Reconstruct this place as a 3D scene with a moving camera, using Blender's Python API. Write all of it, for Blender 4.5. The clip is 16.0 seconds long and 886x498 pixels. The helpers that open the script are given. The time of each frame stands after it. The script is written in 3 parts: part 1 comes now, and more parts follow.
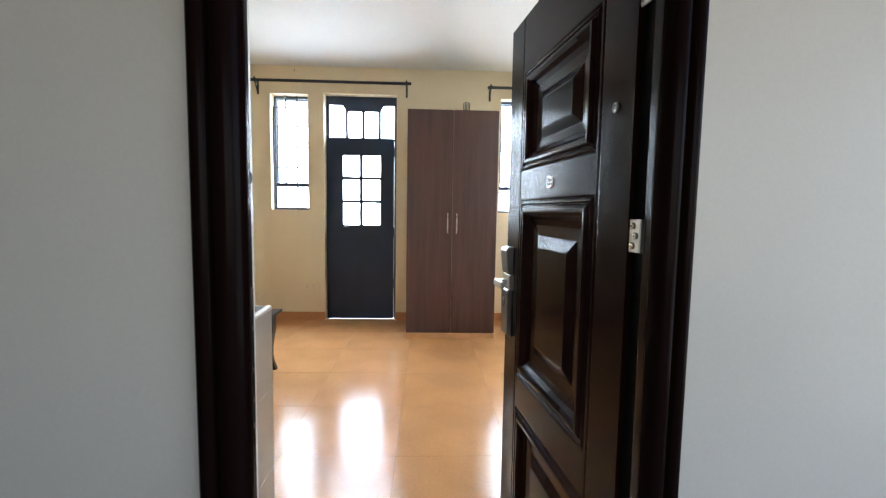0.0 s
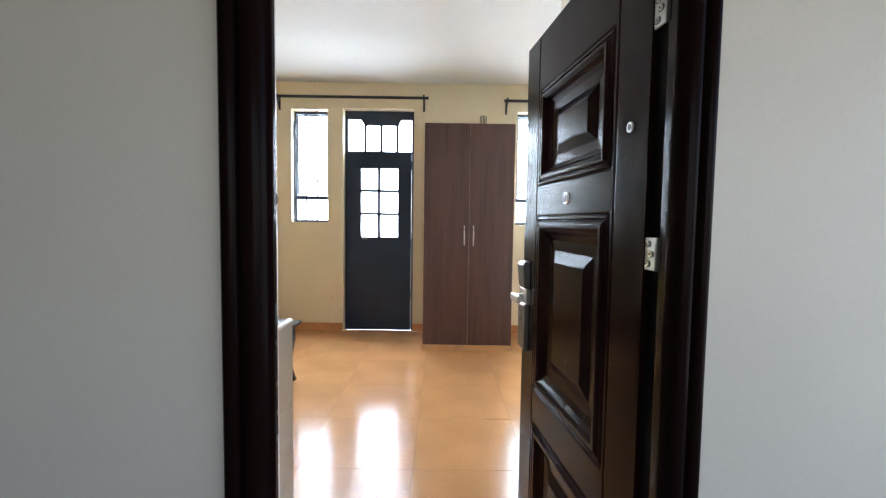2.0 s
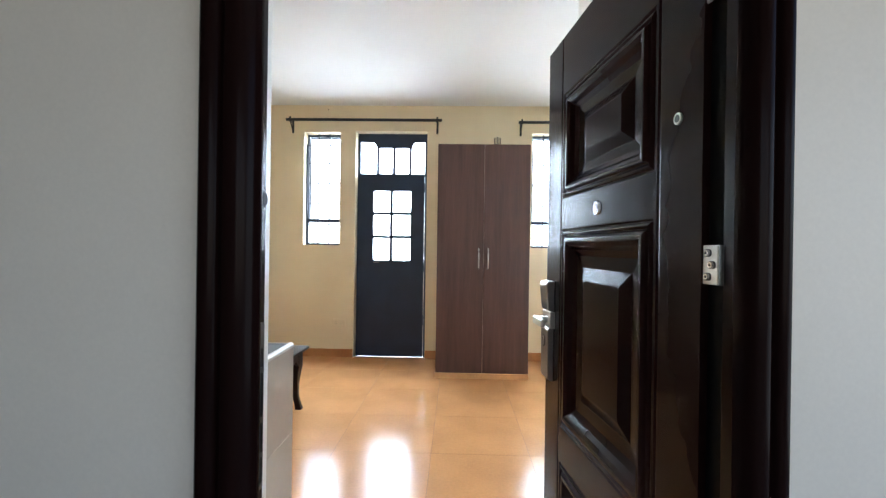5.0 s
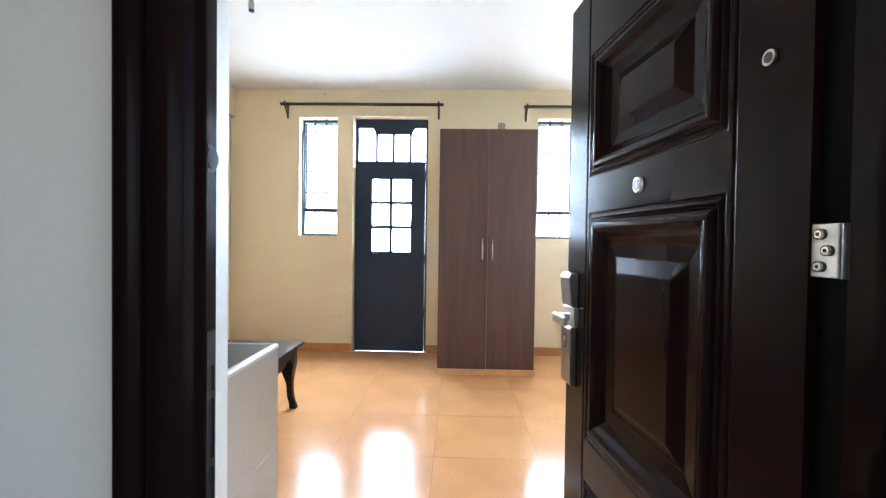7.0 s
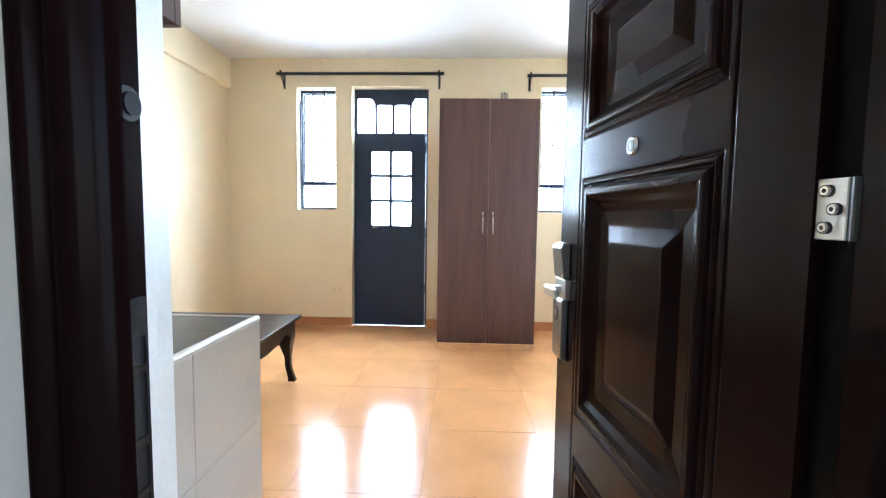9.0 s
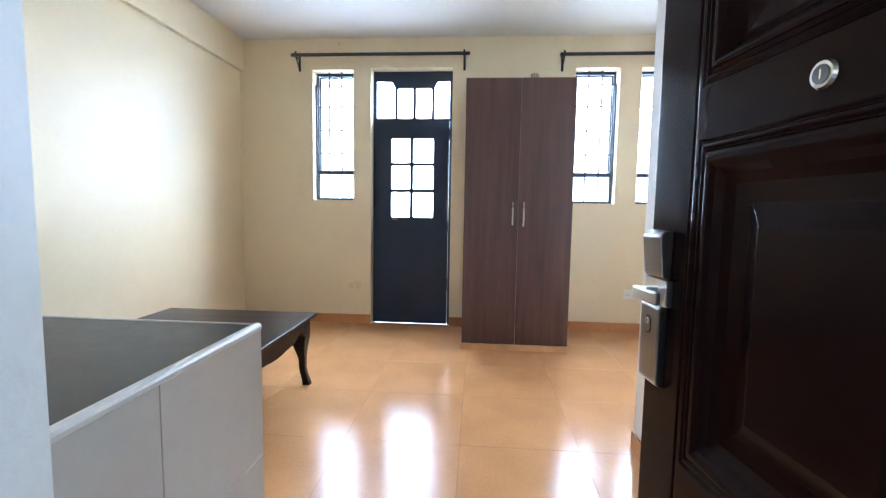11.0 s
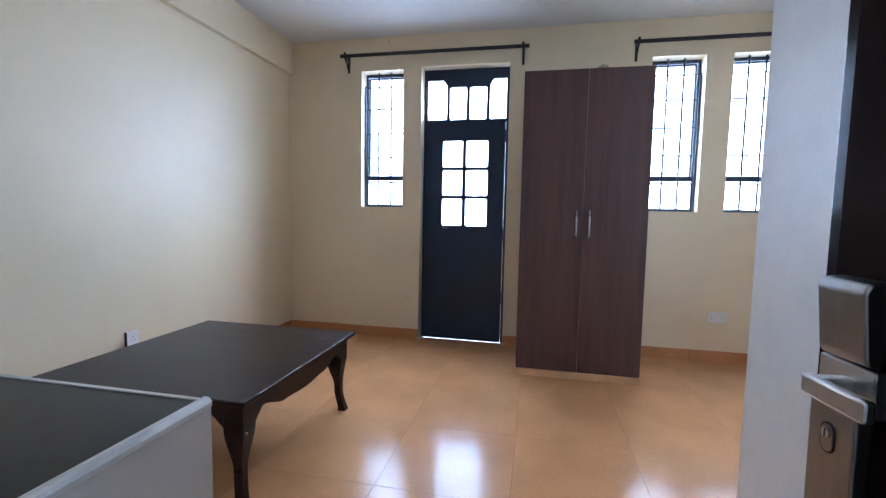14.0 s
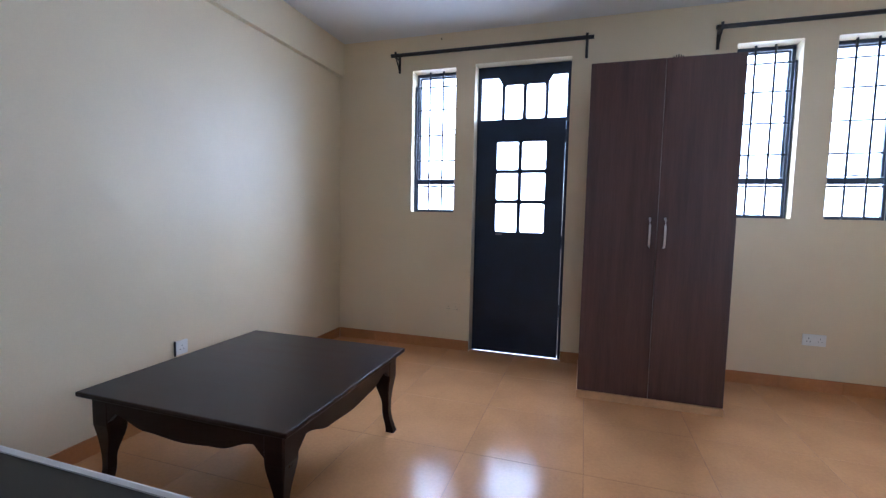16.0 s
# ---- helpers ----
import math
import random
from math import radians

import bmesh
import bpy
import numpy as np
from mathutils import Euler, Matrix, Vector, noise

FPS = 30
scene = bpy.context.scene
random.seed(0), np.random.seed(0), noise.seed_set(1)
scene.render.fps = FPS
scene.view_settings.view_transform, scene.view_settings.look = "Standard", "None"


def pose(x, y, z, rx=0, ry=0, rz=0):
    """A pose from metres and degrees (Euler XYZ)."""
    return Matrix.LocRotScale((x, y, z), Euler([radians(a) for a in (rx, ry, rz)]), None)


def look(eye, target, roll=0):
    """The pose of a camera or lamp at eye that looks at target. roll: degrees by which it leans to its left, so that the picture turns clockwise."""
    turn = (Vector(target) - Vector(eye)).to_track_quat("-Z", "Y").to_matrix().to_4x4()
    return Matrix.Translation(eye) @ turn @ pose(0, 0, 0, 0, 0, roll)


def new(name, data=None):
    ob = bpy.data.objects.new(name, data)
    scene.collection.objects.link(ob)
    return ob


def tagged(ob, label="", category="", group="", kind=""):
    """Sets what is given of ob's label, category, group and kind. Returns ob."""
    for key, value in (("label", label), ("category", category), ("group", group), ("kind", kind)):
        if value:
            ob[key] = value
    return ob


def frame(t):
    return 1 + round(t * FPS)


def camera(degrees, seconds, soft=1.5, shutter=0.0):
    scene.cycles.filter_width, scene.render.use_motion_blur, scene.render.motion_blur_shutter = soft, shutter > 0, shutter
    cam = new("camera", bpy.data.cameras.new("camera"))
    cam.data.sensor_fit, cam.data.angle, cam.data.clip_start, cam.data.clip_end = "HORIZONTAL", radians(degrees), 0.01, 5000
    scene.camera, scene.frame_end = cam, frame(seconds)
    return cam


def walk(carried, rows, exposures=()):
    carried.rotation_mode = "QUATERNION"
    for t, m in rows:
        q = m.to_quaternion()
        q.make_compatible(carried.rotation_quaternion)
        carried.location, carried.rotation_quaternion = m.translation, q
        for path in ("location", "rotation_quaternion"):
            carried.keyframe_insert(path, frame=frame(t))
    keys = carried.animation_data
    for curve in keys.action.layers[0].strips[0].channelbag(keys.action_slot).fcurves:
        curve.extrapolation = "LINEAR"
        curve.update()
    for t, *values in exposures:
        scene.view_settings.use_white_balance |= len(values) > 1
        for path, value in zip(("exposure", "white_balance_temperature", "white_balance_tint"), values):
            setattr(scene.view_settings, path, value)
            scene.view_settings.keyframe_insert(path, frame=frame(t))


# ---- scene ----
cam = camera(90.2, 16.0, soft=1.35)
PATH = [
    (0, (1.151, -5.114, 1.274), (1.23, -3.122, 1.106), 0.9),
    (0.5, (1.15, -5.118, 1.276), (1.21, -3.127, 1.105), 0.9),
    (1, (1.15, -5.115, 1.27), (1.192, -3.123, 1.108), 0.7),
    (1.5, (1.149, -5.124, 1.279), (1.172, -3.129, 1.137), 0.8),
    (2, (1.149, -5.135, 1.29), (1.152, -3.139, 1.169), 0.8),
    (2.5, (1.153, -5.13, 1.289), (1.14, -3.132, 1.196), 0.8),
    (3, (1.158, -5.094, 1.26), (1.131, -3.096, 1.191), 0.8),
    (3.5, (1.141, -5.085, 1.263), (1.098, -3.086, 1.216), 0.8),
    (4, (1.163, -5.069, 1.258), (1.108, -3.07, 1.231), 0.8),
    (6.5, (1.101, -4.846, 1.249), (1.044, -2.847, 1.254), 0.8),
    (7, (1.115, -4.802, 1.238), (1.06, -2.803, 1.199), 0.8),
    (7.5, (1.132, -4.793, 1.246), (1.076, -2.796, 1.172), 0.8),
    (8, (1.153, -4.774, 1.238), (1.095, -2.778, 1.131), 0.7),
    (8.5, (1.171, -4.759, 1.237), (1.107, -2.764, 1.105), 0.7),
    (9, (1.17, -4.742, 1.219), (1.09, -2.749, 1.07), 0.8),
    (11.5, (1.058, -4.325, 1.182), (0.892, -2.339, 1.007), 0.9),
    (12, (1.085, -4.201, 1.202), (0.897, -2.218, 1.028), 0.9),
    (12.5, (1.112, -4.118, 1.205), (0.883, -2.139, 1.035), 0.9),
    (13, (1.088, -4.096, 1.209), (0.807, -2.123, 1.043), 0.9),
    (13.5, (1.077, -4.088, 1.211), (0.736, -2.124, 1.052), 1.0),
    (14, (1.077, -4.09, 1.216), (0.67, -2.138, 1.057), 1.1),
    (14.5, (1.08, -4.078, 1.218), (0.609, -2.14, 1.059), 1.2),
    (15, (1.069, -4.041, 1.222), (0.539, -2.119, 1.067), 1.0),
    (15.5, (1.011, -3.96, 1.23), (0.439, -2.05, 1.078), 1.1),
    (16, (0.963, -3.884, 1.249), (0.357, -1.984, 1.094), 1.2),
]
EXPOSURES = [(0, 1.00, 6050, 10), (4, 1.02, 6000, 10), (6.5, 1.44, 5650, 9), (9, 1.66, 5480, 9), (11.5, 0.92, 5200, 11), (12.5, 0.66, 5020, 13), (14, 0.32, 4950, 16), (16, 0.02, 4980, 19)]
walk(cam, [(t, look(eye, target, roll)) for t, eye, target, roll in PATH], EXPOSURES)

# ---- world, sun, sky light in the openings, added corridor fill ----
world = bpy.data.worlds.new("sky")
scene.world = world
world.use_nodes = True
sky = world.node_tree.nodes.new("ShaderNodeTexSky")
sky.sky_type, sky.sun_disc = "NISHITA", False
sky.sun_elevation, sky.sun_rotation = radians(63), radians(270)
back = world.node_tree.nodes["Background"]
back.inputs["Strength"].default_value = 0.15
world.node_tree.links.new(sky.outputs["Color"], back.inputs["Color"])

sun_data = bpy.data.lights.new("sun", "SUN")
sun_data.energy, sun_data.angle, sun_data.color = 3.0, radians(0.5), (1.0, 0.95, 0.87)
sun = new("sun", sun_data)
sun.matrix_world = look((-12, -1, 24), (0, 0, 0))


# The sky's light on the window side, falling in from above the horizon, brighter towards the sun.
SKY_DEEP = 2.70


def sky_light(x0, x1, watts, tilt, spread, m=Matrix.Identity(4)):
    data = bpy.data.lights.new("window_light", "AREA")
    data.shape, data.size, data.size_y, data.spread, data.color = "RECTANGLE", x1 - x0, SKY_DEEP, radians(spread), (0.80, 0.91, 1.0)
    data.energy = watts * (x1 - x0) * SKY_DEEP
    lean = radians(tilt)
    new("window_light", data).matrix_world = m @ pose((x0 + x1) / 2, 0.23 + SKY_DEEP / 2 * math.sin(lean), 3.30 - SKY_DEEP / 2 * math.cos(lean), tilt - 90, 0, 0)


EAST = pose(3.385, 0, 0, 0, 0, -90)
sky_light(-2.1, 1.30, 51.0, 32, 155)
sky_light(1.30, 4.60, 54.0, 32, 155)
sky_light(-0.10, 1.60, 9.0, 18, 80, EAST)

# Fill lamp added in the unseen corridor opening to brighten the outer wall.
corridor = bpy.data.lights.new("corridor_fill", "AREA")
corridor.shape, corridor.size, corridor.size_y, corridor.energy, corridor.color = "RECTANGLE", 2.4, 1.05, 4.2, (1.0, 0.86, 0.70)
new("corridor_fill", corridor).matrix_world = pose(2.1, -6.32, 1.475, 90, 0, 0)

# Bluish fill added at the unseen open end, for the wall's brighter right side.
corridor_end = bpy.data.lights.new("corridor_end_fill", "AREA")
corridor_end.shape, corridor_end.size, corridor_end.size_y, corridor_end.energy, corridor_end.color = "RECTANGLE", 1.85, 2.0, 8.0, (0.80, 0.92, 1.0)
new("corridor_end_fill", corridor_end).matrix_world = pose(3.98, -5.30, 1.12, 90, 0, 90)

# ---- materials ----


def material(name, base, rough=0.6, metal=0.0, spread=0.08, scale=3.0, fine=60.0, bump=0.15, depth=0.001, stretch=(1, 1, 1), gloss=0.5, ramp=None, coat=0.0):
    """A surface with tone variation at two scales, uneven roughness and fine relief."""
    m = bpy.data.materials.new(name)
    m.use_nodes = True
    n, l = m.node_tree.nodes, m.node_tree.links
    b = n["Principled BSDF"]
    b.inputs["Metallic"].default_value = metal
    b.inputs["Specular IOR Level"].default_value = gloss
    b.inputs["Coat Weight"].default_value = coat
    b.inputs["Coat Roughness"].default_value = 0.12
    co = n.new("ShaderNodeTexCoord")
    mp = n.new("ShaderNodeMapping")
    mp.inputs["Scale"].default_value = stretch
    l.new(co.outputs["Object"], mp.inputs["Vector"])
    big = n.new("ShaderNodeTexNoise")
    big.inputs["Scale"].default_value, big.inputs["Detail"].default_value = scale, 5
    small = n.new("ShaderNodeTexNoise")
    small.inputs["Scale"].default_value, small.inputs["Detail"].default_value = fine, 4
    for t in (big, small):
        l.new(mp.outputs["Vector"], t.inputs["Vector"])
    add = n.new("ShaderNodeMath")
    add.operation = "MULTIPLY_ADD"
    l.new(small.outputs["Fac"], add.inputs[0])
    add.inputs[1].default_value = 0.45
    l.new(big.outputs["Fac"], add.inputs[2])
    cr = n.new("ShaderNodeValToRGB")
    lo = ramp[0] if ramp else tuple(c * (1 - spread) for c in base)
    hi = ramp[1] if ramp else tuple(min(1, c * (1 + spread)) for c in base)
    cr.color_ramp.elements[0].position, cr.color_ramp.elements[0].color = 0.5, (*lo, 1)
    cr.color_ramp.elements[1].position, cr.color_ramp.elements[1].color = 0.95, (*hi, 1)
    l.new(add.outputs[0], cr.inputs["Fac"])
    l.new(cr.outputs["Color"], b.inputs["Base Color"])
    rr = n.new("ShaderNodeMapRange")
    rr.inputs["To Min"].default_value, rr.inputs["To Max"].default_value = rough * 0.8, min(1, rough * 1.2)
    l.new(big.outputs["Fac"], rr.inputs["Value"])
    l.new(rr.outputs["Result"], b.inputs["Roughness"])
    bp = n.new("ShaderNodeBump")
    bp.inputs["Strength"].default_value, bp.inputs["Distance"].default_value = bump, depth
    l.new(small.outputs["Fac"], bp.inputs["Height"])
    l.new(bp.outputs["Normal"], b.inputs["Normal"])
    return m


CREAM = material("cream_wall_paint", (0.750, 0.626, 0.412), 0.42, spread=0.04, scale=1.6, fine=140, bump=0.12, depth=0.0012)
CEILING = material("white_ceiling_paint", (0.74, 0.73, 0.70), 0.8, spread=0.03, scale=1.2, fine=90, bump=0.15, depth=0.0015)
CORRIDOR = material("corridor_paint", (0.70, 0.665, 0.60), 0.32, spread=0.05, scale=1.4, fine=160, bump=0.12, depth=0.001)
PLASTER = material("white_plaster", (0.72, 0.70, 0.64), 0.5, spread=0.05, scale=6, fine=70, bump=0.35, depth=0.003)
TILE = material("floor_tile_glaze", (0.565, 0.284, 0.117), 0.155, spread=0.12, scale=2.6, fine=60, bump=0.40, depth=0.0012, gloss=0.34)
SKIRT = material("skirting_tile_glaze", (0.48, 0.215, 0.08), 0.25, spread=0.10, scale=5, fine=45, bump=0.10, depth=0.001)
GROUT = material("tile_grout", (0.36, 0.180, 0.075), 0.9, spread=0.2, scale=9, fine=200)
CEMENT = material("cement_floor", (0.33, 0.32, 0.30), 0.7, spread=0.15, scale=2, fine=60)
WHITE_TILE = material("white_wall_tile", (0.57, 0.525, 0.45), 0.24, spread=0.04, scale=3, fine=30, bump=0.05)
GRANITE = material("dark_grey_worktop", (0.018, 0.017, 0.016), 0.36, spread=0.35, scale=30, fine=400, bump=0.03, gloss=0.28)
TRIM = material("aluminium_edge_trim", (0.64, 0.62, 0.57), 0.38, metal=0.2, spread=0.06, scale=10, fine=200, bump=0.05, stretch=(1, 1, 1))
LEAF = material("dark_brown_door_enamel", (0.0125, 0.0047, 0.0043), 0.19, spread=0.12, scale=1.2, fine=20, bump=0.006, depth=0.0003, gloss=0.06)
FRAME = material("dark_brown_frame_enamel", (0.0085, 0.0036, 0.0034), 0.17, spread=0.10, scale=1.2, fine=20, bump=0.004, depth=0.0003, gloss=0.05)
NAVY = material("dark_blue_steel_paint", (0.006, 0.016, 0.044), 0.42, spread=0.25, scale=4, fine=70, bump=0.10, depth=0.001)
STEEL_PAINT = material("blue_black_window_paint", (0.028, 0.040, 0.066), 0.4, spread=0.2, scale=8, fine=90, bump=0.1)
ROD = material("dark_rod_paint", (0.016, 0.014, 0.015), 0.35, spread=0.2, scale=8, fine=90, bump=0.05)
BOARD = material("brown_wood_grain_board", (0.10, 0.05, 0.038), 0.42, scale=2.2, fine=22, bump=0.10, depth=0.0006, stretch=(9, 9, 0.45), ramp=((0.058, 0.026, 0.021), (0.108, 0.052, 0.040)))
EDGE = material("pale_board_edge", (0.60, 0.34, 0.155), 0.6, spread=0.15, scale=8, fine=60)
SEAM = material("dull_edging_strip", (0.26, 0.20, 0.17), 0.5, spread=0.1, scale=10, fine=60)
WOOD = material("dark_mahogany_stain", (0.026, 0.012, 0.010), 0.30, scale=2.5, fine=26, bump=0.10, depth=0.0006, stretch=(0.6, 7, 7), ramp=((0.008, 0.0034, 0.0028), (0.021, 0.0085, 0.0066)), gloss=0.24)
CHROME = material("brushed_nickel", (0.62, 0.60, 0.57), 0.28, metal=1.0, spread=0.06, scale=6, fine=180, bump=0.05, stretch=(1, 1, 0.2))
PEWTER = material("dark_brushed_steel", (0.30, 0.285, 0.27), 0.30, metal=1.0, spread=0.10, scale=6, fine=180, bump=0.06, stretch=(8, 8, 0.6))
HINGE_STEEL = material("pale_zinc_steel", (0.66, 0.65, 0.60), 0.45, metal=0.55, spread=0.08, scale=30, fine=200, bump=0.05)
DARK_STEEL = material("dark_worn_and_shaded_steel", (0.07, 0.068, 0.065), 0.4, metal=0.8, spread=0.1)
STRIKE_STEEL = material("scratched_dark_steel", (0.06, 0.06, 0.06), 0.35, metal=0.9, spread=0.3, scale=40)
# Near-black that carries the hinge-side gap's shade in its colour.
GAP_SHADE = material("gap_shade_black", (0.004, 0.004, 0.0045), 0.6, spread=0.1, gloss=0.1)
# Also colours slots and holes modelled flat, where black stands for shade.
BLACK = material("black_rubber_and_hole_shade", (0.012, 0.012, 0.012), 0.6, spread=0.1)
PLASTIC = material("white_plastic", (0.78, 0.77, 0.73), 0.35, spread=0.03)
GREY_PLASTIC = material("grey_plastic", (0.012, 0.0125, 0.015), 0.6, spread=0.1, gloss=0.12)
GROUND = material("dry_ground", (0.22, 0.17, 0.12), 0.95, spread=0.3, scale=0.4, fine=12, bump=0.4, depth=0.02)


def glass_material():
    m = bpy.data.materials.new("window_glass")
    m.use_nodes = True
    b = m.node_tree.nodes["Principled BSDF"]
    b.inputs["Transmission Weight"].default_value = 1.0
    b.inputs["Roughness"].default_value = 0.0
    b.inputs["IOR"].default_value = 1.45
    return m


GLASS = glass_material()

# ---- mesh helpers ----


def box(bm, x0, x1, y0, y1, z0, z1, bevel=0.0, segments=1):
    """Adds a box, with rounded edges where bevel is given."""
    m = Matrix.Translation(((x0 + x1) / 2, (y0 + y1) / 2, (z0 + z1) / 2)) @ Matrix.Diagonal((x1 - x0, y1 - y0, z1 - z0, 1))
    made = bmesh.ops.create_cube(bm, size=1, matrix=m)["verts"]
    if bevel:
        edges = list({e for v in made for e in v.link_edges})
        bmesh.ops.bevel(bm, geom=edges, offset=bevel, segments=segments, affect="EDGES", profile=0.5)
    return bm


def rod(bm, a, b, r, sides=10, r2=None):
    """Adds a round bar from a to b."""
    a, b = Vector(a), Vector(b)
    turn = (b - a).to_track_quat("Z", "Y").to_matrix().to_4x4()
    bmesh.ops.create_cone(bm, cap_ends=True, segments=sides, radius1=r, radius2=r if r2 is None else r2, depth=(b - a).length, matrix=Matrix.Translation((a + b) / 2) @ turn)
    return bm


def tube(bm, points, r, sides=10):
    """Adds one bent round bar along the points."""
    pts = [Vector(p) for p in points]
    rings = []
    for i, p in enumerate(pts):
        way = (pts[min(i + 1, len(pts) - 1)] - pts[max(i - 1, 0)]).normalized()
        turn = way.to_track_quat("Z", "X").to_matrix()
        rings.append([bm.verts.new(p + turn @ Vector((r * math.cos(2 * math.pi * k / sides), r * math.sin(2 * math.pi * k / sides), 0))) for k in range(sides)])
    for a, b in zip(rings, rings[1:]):
        shift = min(range(sides), key=lambda q: (a[0].co - b[q].co).length)
        for k in range(sides):
            bm.faces.new((a[k], a[(k + 1) % sides], b[(k + 1 + shift) % sides], b[(k + shift) % sides]))
    bm.faces.new(rings[0])
    bm.faces.new(rings[-1])
    bmesh.ops.recalc_face_normals(bm, faces=bm.faces[:])
    return bm


def prism(bm, points, axis, lo, hi):
    """Adds a prism: a polygon of (u, v) drawn along axis 'x', 'y' or 'z' from lo to hi."""
    def at(u, v, w):
        return {"x": (w, u, v), "y": (u, w, v), "z": (u, v, w)}[axis]
    a = [bm.verts.new(at(u, v, lo)) for u, v in points]
    b = [bm.verts.new(at(u, v, hi)) for u, v in points]
    faces = [bm.faces.new(a), bm.faces.new(b)]
    for i in range(len(a)):
        j = (i + 1) % len(a)
        faces.append(bm.faces.new((a[i], a[j], b[j], b[i])))
    bmesh.ops.recalc_face_normals(bm, faces=faces)
    return bm


def plate(bm, outer, holes, y0, y1):
    """Adds a flat plate in x and z, of thickness y0 to y1, with holes through it."""
    loops = [outer, *holes]
    start = set(bm.faces)
    sides = []
    for y in (y0, y1):
        edges, rings = [], []
        for loop in loops:
            vs = [bm.verts.new((x, y, z)) for x, z in loop]
            rings.append(vs)
            edges += [bm.edges.new((vs[i], vs[(i + 1) % len(vs)])) for i in range(len(vs))]
        bmesh.ops.triangle_fill(bm, edges=edges, use_beauty=True)
        sides.append(rings)
    for ra, rb in zip(*sides):
        for i in range(len(ra)):
            j = (i + 1) % len(ra)
            bm.faces.new((ra[i], ra[j], rb[j], rb[i]))
    bmesh.ops.recalc_face_normals(bm, faces=[f for f in bm.faces if f not in start])
    return bm


def rounded(x0, x1, z0, z1, r=0.012, steps=4):
    """The outline of a rectangle with rounded corners."""
    out = []
    for cx, cz, a0 in ((x1 - r, z1 - r, 0), (x0 + r, z1 - r, 90), (x0 + r, z0 + r, 180), (x1 - r, z0 + r, 270)):
        for i in range(steps + 1):
            a = radians(a0 + 90 * i / steps)
            out.append((cx + r * math.cos(a), cz + r * math.sin(a)))
    return out


def finish(ob, smooth=False):
    if smooth:
        for p in ob.data.polygons:
            p.use_smooth = True
    return ob


def rolled(ob):
    """Rounds the look of a rolled steel section, keeping its sharp folds."""
    finish(ob, True)
    ob.data.set_sharp_from_angle(angle=radians(62))
    return ob


def mesh(name, bm, mat):
    data = bpy.data.meshes.new(name)
    bm.to_mesh(data)
    bm.free()
    data.materials.append(mat)
    return data


def part(name, bm, mat, parent, label="", smooth=False):
    """Links a bmesh as one mesh object under a thing or a part."""
    ob = new(name, mesh(name, bm, mat))
    ob.parent = parent
    finish(ob, smooth)
    return tagged(ob, label=label) if label else ob


def setting(name, bm, mat, label):
    return tagged(new(name, mesh(name, bm, mat)), label=label, category=name.split("_")[0], kind="structure")


def thing(name, m, label, category, group="", kind=""):
    ob = new(name)
    ob.empty_display_size = 0.1
    ob.matrix_world = m
    return tagged(ob, label, category, group, kind)


def wall_sheet(bm, u0, u1, z0, z1, openings, lo, hi, axis):
    """Adds a wall along u from lo to hi in depth, with openings (u0, u1, z0, z1) through it. axis 'y': the depth is y."""
    us = sorted({u0, u1, *[o[0] for o in openings], *[o[1] for o in openings]})
    zs = sorted({z0, z1, *[o[2] for o in openings], *[o[3] for o in openings]})

    def solid(i, j):
        if not (0 <= i < len(us) - 1 and 0 <= j < len(zs) - 1):
            return False
        u, z = (us[i] + us[i + 1]) / 2, (zs[j] + zs[j + 1]) / 2
        return not any(o[0] < u < o[1] and o[2] < z < o[3] for o in openings)

    def at(u, d, z):
        return (u, d, z) if axis == "y" else (d, u, z)

    def quad(*p):
        bm.faces.new([bm.verts.new(at(*q)) for q in p])
    for i in range(len(us) - 1):
        for j in range(len(zs) - 1):
            if not solid(i, j):
                continue
            a, b, c, d = us[i], us[i + 1], zs[j], zs[j + 1]
            quad((a, lo, c), (b, lo, c), (b, lo, d), (a, lo, d))
            quad((a, hi, c), (b, hi, c), (b, hi, d), (a, hi, d))
            if not solid(i - 1, j):
                quad((a, lo, c), (a, hi, c), (a, hi, d), (a, lo, d))
            if not solid(i + 1, j):
                quad((b, lo, c), (b, hi, c), (b, hi, d), (b, lo, d))
            if not solid(i, j - 1):
                quad((a, lo, c), (b, lo, c), (b, hi, c), (a, hi, c))
            if not solid(i, j + 1):
                quad((a, lo, d), (b, lo, d), (b, hi, d), (a, hi, d))
    bmesh.ops.remove_doubles(bm, verts=bm.verts[:], dist=0.0005)
    bmesh.ops.recalc_face_normals(bm, faces=bm.faces[:])
    return bm


# ---- large structure ----
ROOM_X0, ROOM_X1, ROOM_TOP = -1.360, 3.385, 2.865
FRONT_OUT, FRONT_IN = -4.328, -4.190
WINDOWS = [(-0.612, -0.203), (1.93, 2.337), (2.535, 2.942)]
SILL, HEAD = 1.262, 2.53
DOOR2 = (-0.030, 0.770, -0.05, 2.545)
WIDE, ASIDE, HIGH, DOWN = 1.0195, 0.021, 1.016, -0.010
NORTH = Matrix.Translation((ASIDE, 0, DOWN)) @ Matrix.Diagonal((WIDE, 1, HIGH, 1))


def in_wall(x0, x1, z0, z1):
    """An opening of the window wall, in metres of the room."""
    return (x0 * WIDE + ASIDE, x1 * WIDE + ASIDE, z0 * HIGH + DOWN, z1 * HIGH + DOWN)



